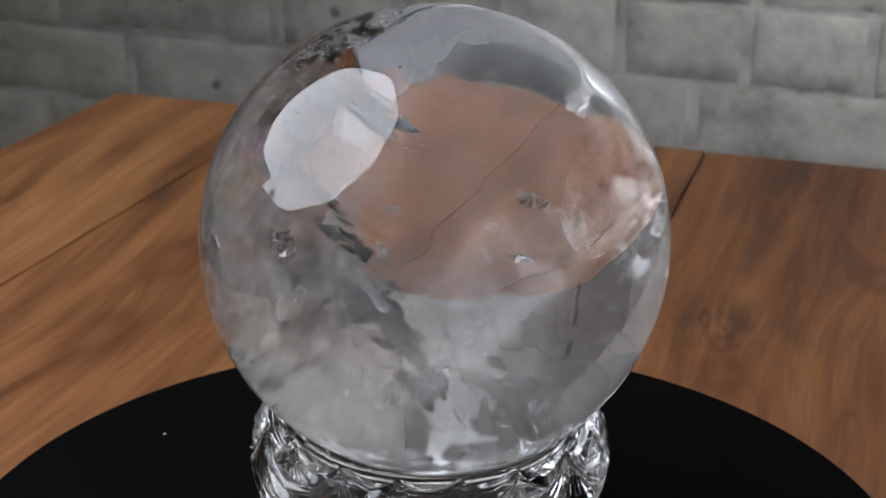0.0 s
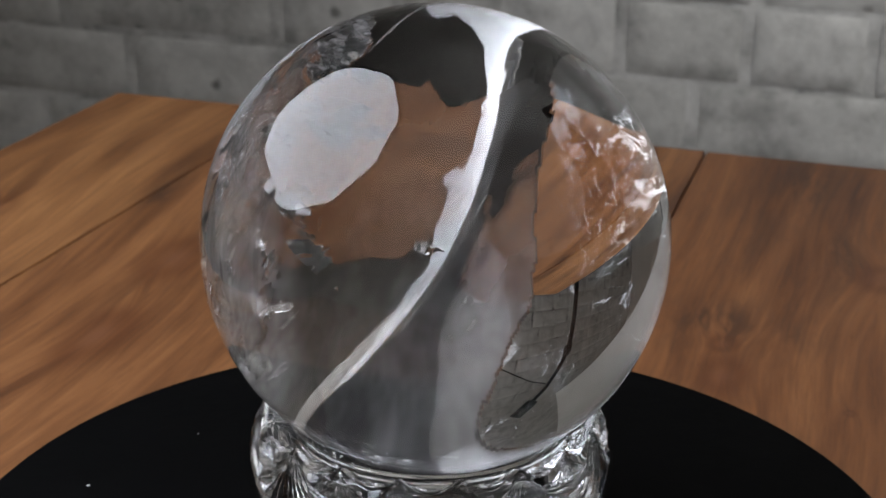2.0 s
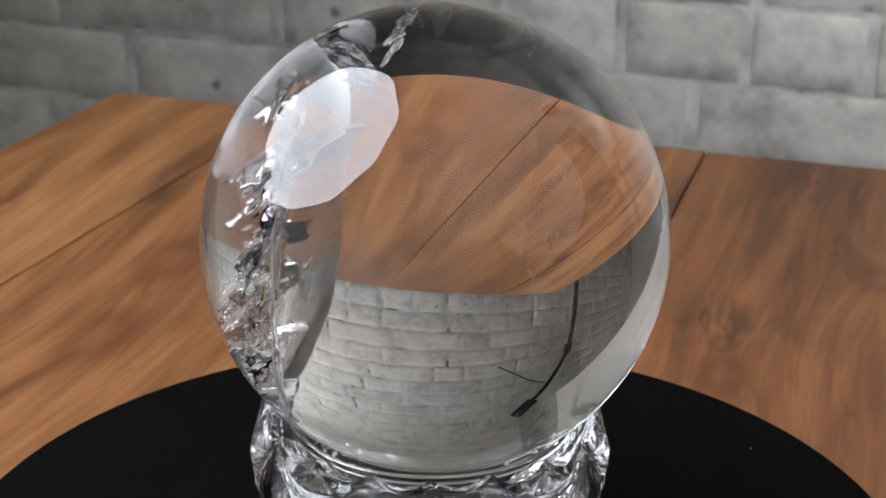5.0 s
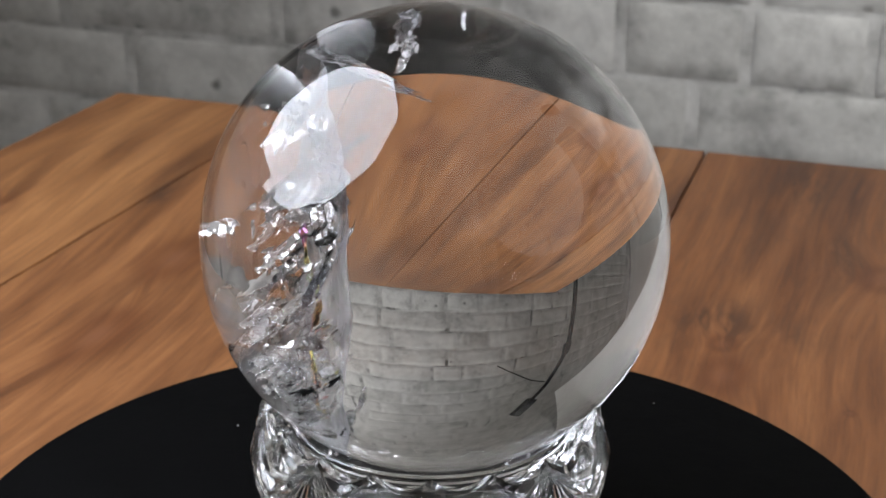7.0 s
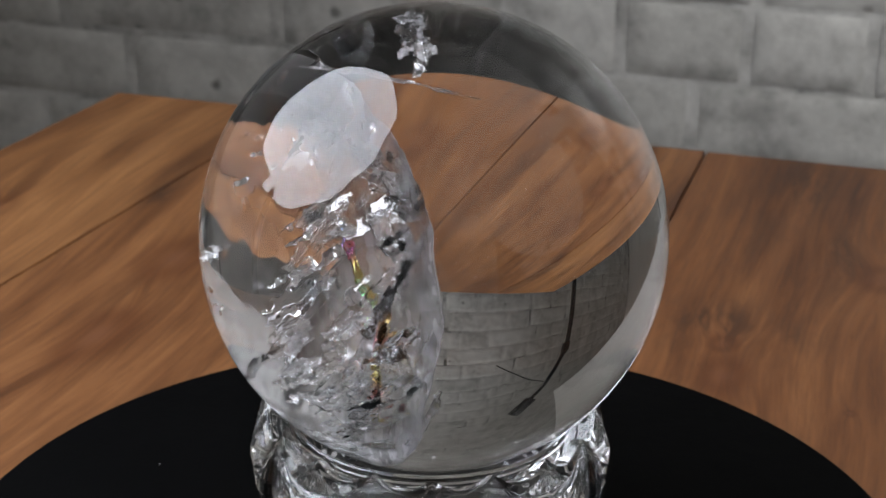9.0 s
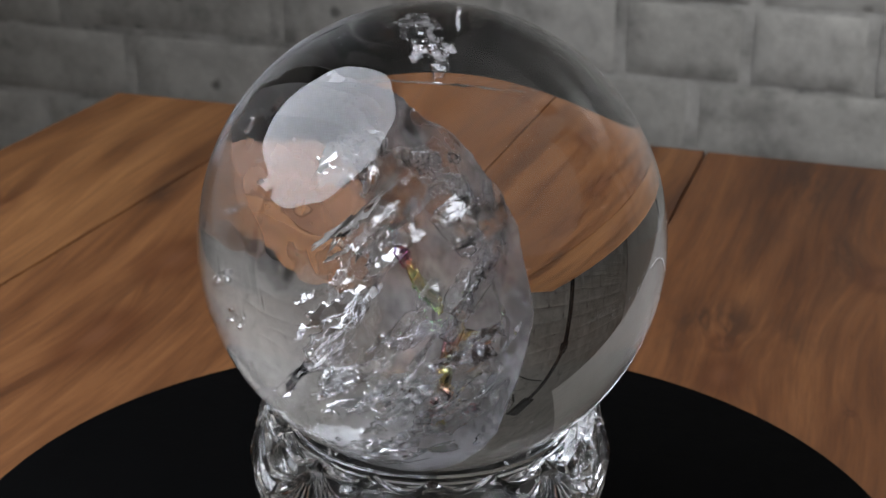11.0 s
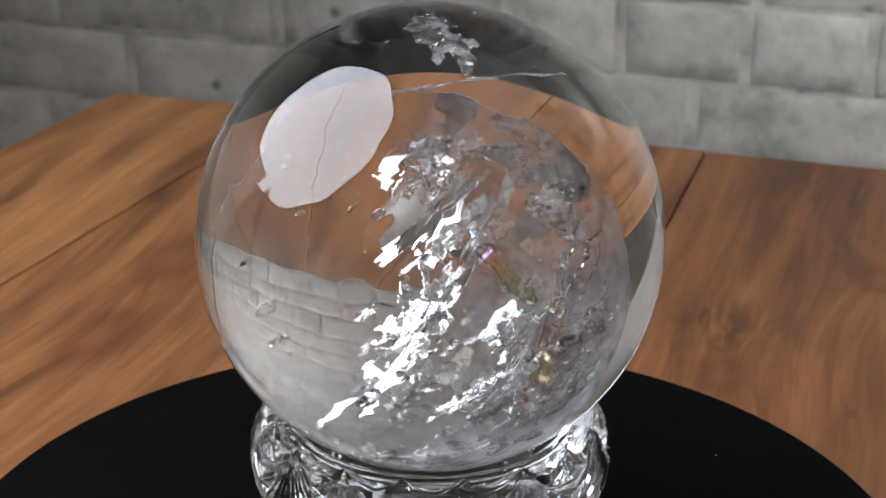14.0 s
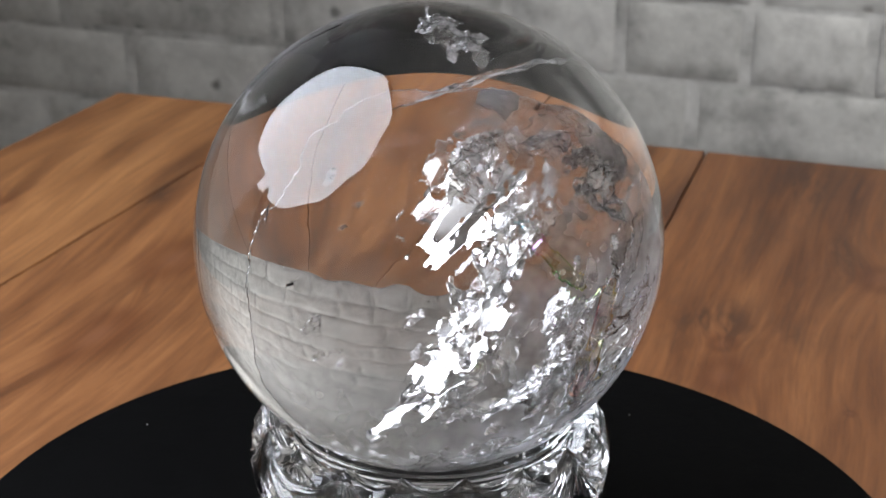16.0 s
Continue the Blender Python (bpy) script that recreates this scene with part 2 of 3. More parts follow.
IRIS = mat_spark("rainbow_film", 0.08, 0.10, 200.0, 0.0, 0.12)
DUST = mat_plain("dust", (0.6, 0.6, 0.6), 0.9)
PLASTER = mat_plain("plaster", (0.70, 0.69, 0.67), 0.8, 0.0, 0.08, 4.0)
# the dimness of the room's right side is put into this plaster's colour
SHADED_PLASTER = mat_plain("shaded_plaster", (0.07, 0.065, 0.055), 0.8, 0.0, 0.1, 4.0)
BOARD = mat_plain("grey_board", (0.58, 0.575, 0.56), 0.7, 0.0, 0.06, 12.0)
FLOOR = mat_plain("floor_boards", (0.20, 0.15, 0.11), 0.6, 0.0, 0.2, 8.0)
CEIL = mat_plain("ceiling_paint", (0.78, 0.78, 0.77), 0.85, 0.0, 0.05, 4.0)
FILL_EMIT = mat_emit("umbrella_cloth", (1.0, 0.98, 0.96), UMBRELLA_LIGHT)
SOFT_EMIT = mat_emit("softbox_cloth", (0.85, 0.90, 1.0), SOFTBOX_LIGHT)
SOFT_BLACK = mat_plain("black_cloth", (0.02, 0.02, 0.02), 0.8)


# ---- mesh helpers ----
def mesh_of(bm, name, mat, smooth=False):
    me = bpy.data.meshes.new(name)
    bm.to_mesh(me)
    bm.free()
    me.materials.append(mat)
    if smooth:
        for f in me.polygons:
            f.use_smooth = True
    return me


def part(name, bm, mat, parent=None, label="", smooth=False):
    ob = new(name, mesh_of(bm, name, mat, smooth))
    ob.parent = parent
    if label:
        tagged(ob, label)
    return ob


def box(bm, size, m=Matrix(), bevel=0.0):
    r = bmesh.ops.create_cube(bm, size=1.0, matrix=m @ Matrix.Diagonal((*size, 1)))
    if bevel:
        es = list({e for v in r["verts"] for e in v.link_edges})
        bmesh.ops.bevel(bm, geom=es, offset=bevel, segments=2, affect="EDGES", profile=0.6)
    return bm


def lathe(bm, prof, seg=64, closed=False):
    """Turns a profile of (radius, height) round the z axis."""
    rings = []
    for r, z in prof:
        if r < 1e-6:
            rings.append([bm.verts.new((0, 0, z))])
        else:
            rings.append([bm.verts.new((r * math.cos(2 * math.pi * i / seg), r * math.sin(2 * math.pi * i / seg), z)) for i in range(seg)])
    pairs = list(zip(rings, rings[1:] + ([rings[0]] if closed else [])))
    if not closed:
        pairs = list(zip(rings, rings[1:]))
    for a, b in pairs:
        for i in range(seg):
            j = (i + 1) % seg
            if len(a) == 1 and len(b) > 1:
                bm.faces.new((a[0], b[j], b[i]))
            elif len(b) == 1 and len(a) > 1:
                bm.faces.new((a[i], a[j], b[0]))
            elif len(a) > 1:
                bm.faces.new((a[i], a[j], b[j], b[i]))
    return bm


def tube(bm, pts, rad, seg=12):
    """A round bar through points; rad is one radius or one for each point."""
    rads = rad if isinstance(rad, (list, tuple)) else [rad] * len(pts)
    prev, first = None, None
    for i, p in enumerate(pts):
        d = (Vector(pts[min(i + 1, len(pts) - 1)]) - Vector(pts[max(i - 1, 0)])).normalized()
        q = d.to_track_quat("Z", "Y")
        ring = [bm.verts.new(Vector(p) + q @ Vector((rads[i] * math.cos(2 * math.pi * k / seg), rads[i] * math.sin(2 * math.pi * k / seg), 0))) for k in range(seg)]
        if prev:
            for k in range(seg):
                bm.faces.new((prev[k], prev[(k + 1) % seg], ring[(k + 1) % seg], ring[k]))
        else:
            first = ring
        prev = ring
    bm.faces.new(first[::-1])
    bm.faces.new(prev)
    return bm


def at_uv(u, v, z, rz=0.0):
    return Matrix.Translation(uv(u, v, z)) @ Matrix.Rotation(radians(-ANG + rz), 4, "Z")


# ---- room ----
WALL_V = 38 * R
FLOOR_Z = -0.75
CEIL_Z = 1.65
U0, U1, V0 = -1.9, 1.7, -1.6


def room():
    t = 0.12
    mu, mv, w, d = (U0 + U1) / 2, (V0 + WALL_V) / 2, U1 - U0, WALL_V - V0
    hz, hm = CEIL_Z - FLOOR_Z, (CEIL_Z + FLOOR_Z) / 2
    for name, mat, size, m, label in (
            ("floor", FLOOR, (w + 2 * t, d + 2 * t, t), at_uv(mu, mv, FLOOR_Z - t / 2), "brown wooden floor under the table"),
            ("ceiling", CEIL, (w + 2 * t, d + 2 * t, t), at_uv(mu, mv, CEIL_Z + t / 2), "plain off-white painted ceiling"),
            ("wall_south", PLASTER, (w, t, hz), at_uv(mu, V0 - t / 2, hm), "plain grey plaster wall"),
            ("wall_west", PLASTER, (t, d + t, hz), at_uv(U0 - t / 2, mv, hm), "plain grey plaster wall"),
            ("wall_east", SHADED_PLASTER, (t, d + t, hz), at_uv(U1 + t / 2, mv, hm), "plain plaster wall, coloured dark for the dim side of the room")):
        ob = part(name, box(bmesh.new(), size), mat)
        ob.matrix_world = m
        tagged(ob, label, name.split("_")[0], kind="structure")
    ob = part("wall_north", box(bmesh.new(), (w, t, hz)), MORTAR)
    ob.matrix_world = at_uv(mu, WALL_V + t / 2 + 0.004, hm)
    tagged(ob, "white-grey painted brick wall with filled joints", "brick wall", kind="structure")
    return ob


wall_north = room()


# ---- table ----
def table():
    root = new("table")
    tagged(root, "oiled acacia plank table before the brick wall", "table")
    root.matrix_world = at_uv(0, 0, FLOOR_Z)
    back, front, thick = 10.107 * R, -0.36, 0.03
    # each seam: its place at the back edge and how far it strays on the way to the front
    lines = [(-7.03, 0.048), (-4.86, 0.059), (-2.02, 0.014), (-0.23, 0.0), (2.3, -0.01), (4.6, 0.01), (7.0, 0.0), (9.6, 0.0), (12.2, 0.0), (15.0, 0.0)]
    seams = [(a * R, a * R + k * (front - back)) for a, k in lines]
    for i, ((b0, f0), (b1, f1)) in enumerate(zip(seams, seams[1:])):
        top, low = -(0.0002 if i % 2 else 0), -thick
        g = 0.00022
        mu, mv = (b0 + b1) / 2, (back + front) / 2
        bm = bmesh.new()
        ring = [[bm.verts.new((x - mu + dx, y - mv, z)) for x, dx, y in ((f0, g, front), (f1, -g, front), (b1, -g, back), (b0, g, back))] for z in (low, top)]
        bm.faces.new(ring[0][::-1]), bm.faces.new(ring[1])
        for q in range(4):
            bm.faces.new((ring[0][q], ring[0][(q + 1) % 4], ring[1][(q + 1) % 4], ring[1][q]))
        bmesh.ops.bevel(bm, geom=[e for e in bm.edges if all(v.co.z > top - 0.001 for v in e.verts)], offset=0.0004, segments=2, affect="EDGES", profile=0.6)
        ob = part("plank", bm, PALE_WOOD if i == 0 else WOOD if i in (1, 2, 5, 7) else DARK_WOOD, root)
        ob.matrix_world = at_uv(mu, mv, 0)
    seams = [a for a, _ in seams]
    for a in (seams[0] + 0.05, seams[-1] - 0.05):
        for b in (back - 0.06, front + 0.06):
            ob = part("leg", box(bmesh.new(), (0.05, 0.05, -FLOOR_Z - thick - 0.002), Matrix(), 0.004), WOOD, root)
            ob.matrix_world = at_uv(a, b, (FLOOR_Z - thick) / 2)
    for b in (back - 0.06, front + 0.06):
        ob = part("apron", box(bmesh.new(), (seams[-1] - seams[0] - 0.16, 0.022, 0.07), Matrix(), 0.003), WOOD, root)
        ob.matrix_world = at_uv((seams[0] + seams[-1]) / 2, b, -thick - 0.038)


table()


# ---- turntable ----
def turntable():
    root = new("turntable")
    tagged(root, "matt black round turntable with dust specks, on the table", "turntable")
    r = 2.203 * R
    low = TOP - 0.22 * R
    prof = [(0, low), (r - 0.0006, low), (r - 0.0002, low + 0.0002), (r, low + 0.0006), (r, TOP - 0.0006), (r - 0.0002, TOP - 0.0002), (r - 0.0006, TOP), (r * 0.5, TOP), (0, TOP)]
    part("platter", lathe(bmesh.new(), prof, 160), BLACK, root)
    part("base_drum", lathe(bmesh.new(), [(0, 0), (r * 0.93, 0), (r * 0.95, 0.001), (r * 0.93, low - 0.002), (r * 0.9, low - 0.0006), (0, low - 0.0006)], 96), BLACK, root, "black plastic drum")
    rng = random.Random(4)
    spots = [(1.747, 142.1, 0.0009), (1.62, 118, 0.0004), (1.9, -20, 0.0004), (1.55, 60, 0.0004), (1.7, 250, 0.0005), (1.85, 200, 0.0004)]
    for rr, az, s in spots:
        bm = bmesh.new()
        bmesh.ops.create_icosphere(bm, subdivisions=1, radius=s * K)
        for v in bm.verts:
            v.co = Vector((v.co.x * rng.uniform(0.7, 1.4), v.co.y * rng.uniform(0.7, 1.4), v.co.z * 0.5))
        ob = part("dust_speck", bm, DUST, root, "pale dust speck")
        ob.location = (rr * R * math.cos(radians(az)), rr * R * math.sin(radians(az)), TOP + s * K * 0.3)
    return root


disc = turntable()


# ---- cut-glass stand ----
def glass_stand():
    """A heavy ring of pressed glass: fans of ridges under a smooth lip."""
    root = new("display_stand")
    tagged(root, "clear cut-glass ring stand with fan pattern under the crystal ball", "stand")
    seg, rows, fans = 1440, 110, 9
    z0, z1 = 0.0008, 0.072
    bm = bmesh.new()

    def relief(a, s):
        """Depth of the cut at the turn a (radians) and height s (0 to 1): two sizes of fan by turns, their nodes at the rim."""
        w = 2 * math.pi / fans
        for half, size, spread, density in ((0, 0.052, 1.25, 4.6), (1, 0.034, 1.45, 3.6)):
            x = ((a / w + 0.5 * half + 0.5) % 1.0 - 0.5) * w * 0.077
            dz = s * z1 - (0.0715 if half == 0 else 0.0700)
            rad = math.hypot(x, dz)
            th = math.atan2(x, -dz)
            if rad < size and abs(th) < spread:
                ribs = abs(2 * ((th * density + 0.5) % 1.0) - 1)
                edge = min(1, (size - rad) / 0.004) * min(1, (spread - abs(th)) / 0.12)
                return edge * min(0.0046, 0.0005 + 0.19 * rad) * ribs
        tri = abs(((2 * a / w) % 1.0) - 0.5) * 2
        return 0.0022 * max(0, 1 - abs(s - 0.55 - tri * 0.3) / 0.05)

    def scallop(a):
        """The rim rises to a point over each node."""
        wave = abs(((a * fans / math.pi) % 1.0) - 0.5) * 2
        return 0.0080 * wave ** 1.6 - 0.0045

    outer, inner = [], []
    for j in range(rows + 1):
        s = 1 - (1 - j / rows) ** 1.5
        z = z0 + (z1 - z0) * s
        bulge = float(np.interp(s, (0.0, 0.2, 0.4, 0.6, 0.75, 0.88, 1.0), (0.0610, 0.0680, 0.0735, 0.0776, 0.0788, 0.0765, 0.0715)))
        fade = min(1, s / 0.06) * min(1, 0.15 + (1 - s) / 0.012)
        ring = []
        for i in range(seg):
            a = 2 * math.pi * i / seg
            r = bulge + 0.0012 - relief(a, s) * fade
            ring.append(bm.verts.new((r * math.cos(a), r * math.sin(a), z + s ** 4 * scallop(a))))
        outer.append(ring)
    seat = [(0.0652, z1 - 0.003), (0.0640, z1 - 0.006), (0.0590, z1 - 0.008), (0.0560, z1 - 0.011), (0.0530, z1 - 0.020), (0.0500, z1 - 0.045), (0.046, 0.008), (0.047, 0.002), (0.050, z0)]
    for n, (r, z) in enumerate(seat):
        inner.append([])
        for i in range(seg):
            a = 2 * math.pi * i / seg
            inner[-1].append(bm.verts.new((r * math.cos(a), r * math.sin(a), z + scallop(a) * (0.55, 0.25, 0.08)[n] if n < 3 else z)))
    rings = outer + inner
    for a, b in zip(rings, rings[1:] + rings[:1]):
        for i in range(seg):
            j = (i + 1) % seg
            bm.faces.new((a[i], a[j], b[j], b[i]))
    bmesh.ops.scale(bm, vec=(K, K, K), verts=bm.verts)
    part("body", bm, CUT_GLASS, root, "pressed fans and ridges", smooth=True)
    lip = [(0.0592, 0.0664), (0.0615, 0.0664), (0.0622, 0.0672), (0.0624, 0.0690), (0.0618, 0.0706), (0.0608, 0.0708), (0.0597, 0.0698), (0.0590, 0.0684), (0.0589, 0.0672)]
    part("lip", lathe(bmesh.new(), [(r * K, z * K) for r, z in lip], 160, True), CUT_GLASS, root, "smooth glass lip", smooth=True)
    return root


stand = glass_stand()


# ---- crystal ball ----


def fsum(v, octaves, seed):
    s, amp, f = 0.0, 1.0, 1.0
    for _ in range(octaves):
        s += amp * noise.noise(Vector(v) * f + Vector((seed * 7.3, seed * 3.1, seed * 1.7)))
        amp, f = amp * 0.5, f * 2.03
    return s


def sheet(name, centre, ex, ey, la, lb, mat, parent, seed, gap=0.004, wave=0.02, wfreq=3.0, jag=0.35, jfreq=4.0, holes=-9.0, n=70, limit=0.985, octaves=4, curl=0.0, calm=None, label=""):
    """A thin empty crack inside the ball: an uneven, jagged-edged gap round centre, spread along ex and ey (half lengths la, lb)."""
    ez = ex.cross(ey).normalized()
    m = max(8, int(n * lb / la))
    keep, pos, edge = {}, {}, {}
    for i in range(n + 1):
        for j in range(m + 1):
            a, b = 2 * i / n - 1, 2 * j / m - 1
            rr = math.hypot(a, b) + jag * fsum((a * jfreq, b * jfreq * lb / la, 0.3), 5, seed)
            p = centre + ex * (a * la) + ey * (b * lb)
            still = 1.0
            if calm is not None:
                still = min(1.0, max(0.0, a * la / 0.3))
                still = calm + (1 - calm) * still * still * (3 - 2 * still)
                p = p + ez * 0.03 * noise.noise(Vector((a * la * 1.3, b * lb * 1.3, seed)))
            p = p + ez * (still * wave * fsum((a * la * wfreq, b * lb * wfreq, 1.7), octaves, seed + 0.37))
            p = p + ez * (curl * max(0.0, -0.22 - a * la) ** 2)
            inside = 1.0 - rr
            if holes > -5:
                inside = min(inside, fsum((a * la * 16, b * lb * 16, 4.4), 4, seed + 0.81) - holes)
            out = p.length > limit
            if out:
                p = p * (limit / p.length)
            keep[i, j], pos[i, j], edge[i, j] = inside, p, out
    cells = [(i, j) for i in range(n) for j in range(m) if min(keep[i, j], keep[i + 1, j], keep[i, j + 1], keep[i + 1, j + 1]) > 0
             and not (edge[i, j] and edge[i + 1, j] and edge[i, j + 1] and edge[i + 1, j + 1])]
    count = {}
    for i, j in cells:
        for c in ((i, j), (i + 1, j), (i, j + 1), (i + 1, j + 1)):
            count[c] = count.get(c, 0) + 1
    verts, faces, ia, ib = [], [], {}, {}
    for c, k in count.items():
        g = gap * min(1.0, 0.25 + keep[c] * 5) * (0.7 + 0.6 * abs(fsum(pos[c] * 6, 2, seed + 0.5)))
        if k < 4 or edge[c]:
            ia[c] = ib[c] = len(verts)
            verts.append(pos[c] * R)
        else:
            ia[c], ib[c] = len(verts), len(verts) + 1
            verts.append((pos[c] + ez * g / 2) * R)
            verts.append((pos[c] - ez * g / 2) * R)
    for i, j in cells:
        q = ((i, j), (i + 1, j), (i + 1, j + 1), (i, j + 1))
        if all(count[c] < 4 or edge[c] for c in q):
            continue
        faces.append([ia[c] for c in q][::-1])
        faces.append([ib[c] for c in q])
    me = bpy.data.meshes.new(name)
    me.from_pydata(verts, [], faces)
    me.validate()
    me.materials.append(mat)
    for f in me.polygons:
        f.use_smooth = True
    ob = new(name, me)
    ob.parent = parent
    if label:
        tagged(ob, label)
    return ob


def fp(a, b, d=0.41):
    """A place in the ball by the main fracture's axes."""
    return FN * d + FT * a + FZ * b


def spun(t, v):
    """A place or direction in the ball's own axes, from the world's at the time t, about the ball's centre."""
    return Matrix.Rotation(radians(-TURN * t), 3, "Z") @ Vector(v)


def crystal_ball():
    root = new("crystal_ball")
    tagged(root, "clear polished quartz ball with silvery inner fractures, on a glass stand", "crystal ball")
    bm = bmesh.new()
    bmesh.ops.create_uvsphere(bm, u_segments=256, v_segments=160, radius=R * 0.991)
    part("ball", bm, QUARTZ, root, "clear polished rock crystal", smooth=True)
    # the great fracture, an upright sheet right across one side
    sheet("fracture", fp(0.16, -0.08), FT, FZ, 0.86, 0.80, VEIL, root, 1.0, gap=0.004, wave=0.030, wfreq=2.6, jag=0.12, jfreq=1.8, n=300, limit=0.985, curl=-0.17, calm=0.06, label="great silvery fracture")
    # the bright stepped chunks that hang before it
    n16 = Vector((-0.42, -0.62, 0.66)).normalized()
    e1 = Vector((-0.5, -0.555, -0.8)).normalized()
    e1 = (e1 - n16 * n16.dot(e1)).normalized()
    for c, la, lb, turn, seed in (((0.12, -0.42, 0.22), 0.25, 0.22, 2, 3.0), ((0.30, -0.40, 0.22), 0.20, 0.09, -8, 4.0), ((0.22, -0.40, 0.02), 0.20, 0.10, 6, 5.0),
                                  ((0.06, -0.50, -0.26), 0.24, 0.13, -5, 6.0), ((-0.10, -0.56, -0.42), 0.20, 0.09, 12, 7.0), ((0.15, -0.47, -0.12), 0.20, 0.10, -14, 8.0)):
        tilt = Matrix.Rotation(radians(turn), 3, e1)
        ez = tilt @ n16
        ex = spun(17.2, e1)
        ey = spun(17.2, ez.cross(e1))
        sheet("fracture", spun(16.0, c), ex, ey, la, lb, CHUNK, root, seed, gap=0.0010, wave=0.012, wfreq=5.0, octaves=2, jag=0.9, jfreq=2.6, holes=-0.5, n=90, limit=0.93, label="bright silvery flake")
    # a feather under the top and a thin ledge below it
    sheet("feather", spun(14.5, (0.04, -0.12, 0.80)), spun(14.5, Vector((0.62, -0.2, -0.75)).normalized()), spun(14.5, Vector((0.75, 0.35, 0.53)).normalized()), 0.19, 0.09, MILK, root, 11.0,
          gap=0.0008, wave=0.012, wfreq=20.0, jag=0.9, jfreq=2.6, n=52, limit=0.95, label="white feathery fracture")
    sheet("ledge", spun(12.5, (0.04, -0.32, 0.69)), spun(12.5, Vector((0.99, -0.07, 0.13)).normalized()), spun(12.5, Vector((0.05, 0.86, -0.50)).normalized()), 0.40, 0.12, MILK, root, 12.0,
          gap=0.001, wave=0.010, wfreq=9.0, jag=0.5, jfreq=2.2, n=80, limit=0.95, label="thin level fracture")
    # films that break the light into colours
    for a, b, d, la, lb, turn, seed in ((0.50, -0.26, 0.45, 0.30, 0.045, 75, 31.0), (0.34, 0.10, 0.46, 0.18, 0.035, 130, 32.0)):
        r = radians(turn)
        sheet("rainbow_film", fp(a, b, d), FT * math.cos(r) + FZ * math.sin(r), -FT * math.sin(r) + FZ * math.cos(r), la, lb, IRIS, root, seed, gap=0.0004, wave=0.03, wfreq=5.0, jag=0.5, jfreq=1.8, n=40, limit=0.95, label="faint rainbow film")
    # blades by the rim
    for c, a, b, la, seed in (((0.60, -0.34, 0.40), (0.35, 0.1, -0.93), (0.2, 0.95, 0.2), 0.12, 21.0), ((0.58, -0.36, 0.28), (0.75, 0.1, -0.45), (0.1, 0.95, 0.25), 0.15, 22.0),
                              ((0.46, -0.42, -0.18), (0.55, 0.1, 0.80), (0.6, -0.7, -0.3), 0.20, 23.0), ((0.30, -0.50, -0.36), (0.75, 0.1, 0.60), (0.5, -0.75, -0.4), 0.16, 24.0)):
        ex = Vector(a).normalized()
        ey = (Vector(b) - ex * ex.dot(Vector(b))).normalized()
        sheet("blade", spun(16.0, c), spun(16.0, ex), spun(16.0, ey), la, la * 0.4, SPARK, root, seed, gap=0.0006, wave=0.012, wfreq=14.0, jag=0.7, jfreq=2.2, n=40, limit=0.95)
    # splinters strewn along the great fracture
    rng = random.Random(31)
    for count, a0, a1, b0, b1, s0, s1, slim, lean in ((9, -0.10, 0.72, -0.78, -0.12, 0.07, 0.24, 0.20, 45), (14, 0.05, 0.66, 0.30, 0.56, 0.05, 0.12, 0.6, 20), (14, 0.50, 0.86, -0.62, 0.40, 0.07, 0.24, 0.22, 66),
                                                       (16, -0.75, 0.1, -0.3, 0.45, 0.015, 0.05, 0.4, 40)):
        for i in range(count):
            a, b = rng.uniform(a0, a1), rng.uniform(b0, b1)
            c = fp(a, b, 0.41 + rng.uniform(-0.03, 0.10))
            if c.length > 0.93:
                continue
            size = rng.uniform(s0, s1)
            turn = radians(lean + rng.gauss(0, 16))
            ex = FT * math.cos(turn) + FZ * math.sin(turn) + FN * rng.gauss(0, 0.35)
            ex.normalize()
            ey = (-FT * math.sin(turn) + FZ * math.cos(turn) + FN * rng.gauss(0, 0.55))
            ey = (ey - ex * ex.dot(ey)).normalized()
            sheet("splinter", c, ex, ey, size, size * slim, (SPARK, FLAKE, SPARK, CHUNK, MILK)[i % 5], root, 40.0 + i + count, gap=0.0004, wave=0.014, wfreq=18.0, jag=0.6, jfreq=2.6, n=36, limit=0.95)
    # facets that catch the softbox one after another as the ball turns
    rng = random.Random(8)
    for i in range(180):
        late = i >= 130
        a, b = rng.uniform(0.30 if late else -0.02, 0.86), rng.uniform(-0.80, -0.05 if late else 0.44 if i % 2 else -0.25)
        c = fp(a, b, 0.42 + rng.uniform(0.0, 0.10))
        if c.length > 0.92:
            continue
        when = rng.uniform(11.3, 13.6) if late else 6.8 + 6.4 * (i % 21) / 20
        ez = spun(when, Vector((-0.38 + rng.gauss(0, 0.05), -0.62 + rng.gauss(0, 0.05), 0.68)).normalized())
        lean = radians(rng.uniform(40, 80))
        ex = FT * math.cos(lean) + FZ * math.sin(lean)
        ex = (ex - ez * ez.dot(ex)).normalized()
        size = rng.uniform(0.03, 0.13)
        sheet("facet", c, ex, ez.cross(ex), size, size * rng.uniform(0.18, 0.45), BRIGHT_FACET if i % 2 == 0 and when < 10.5 and b < 0.1 else FACET, root, 90.0 + i, gap=0.0004, wave=0.010, wfreq=7.0, octaves=2, jag=0.7, jfreq=2.8, n=36, limit=0.94)
    return root


ball = crystal_ball()


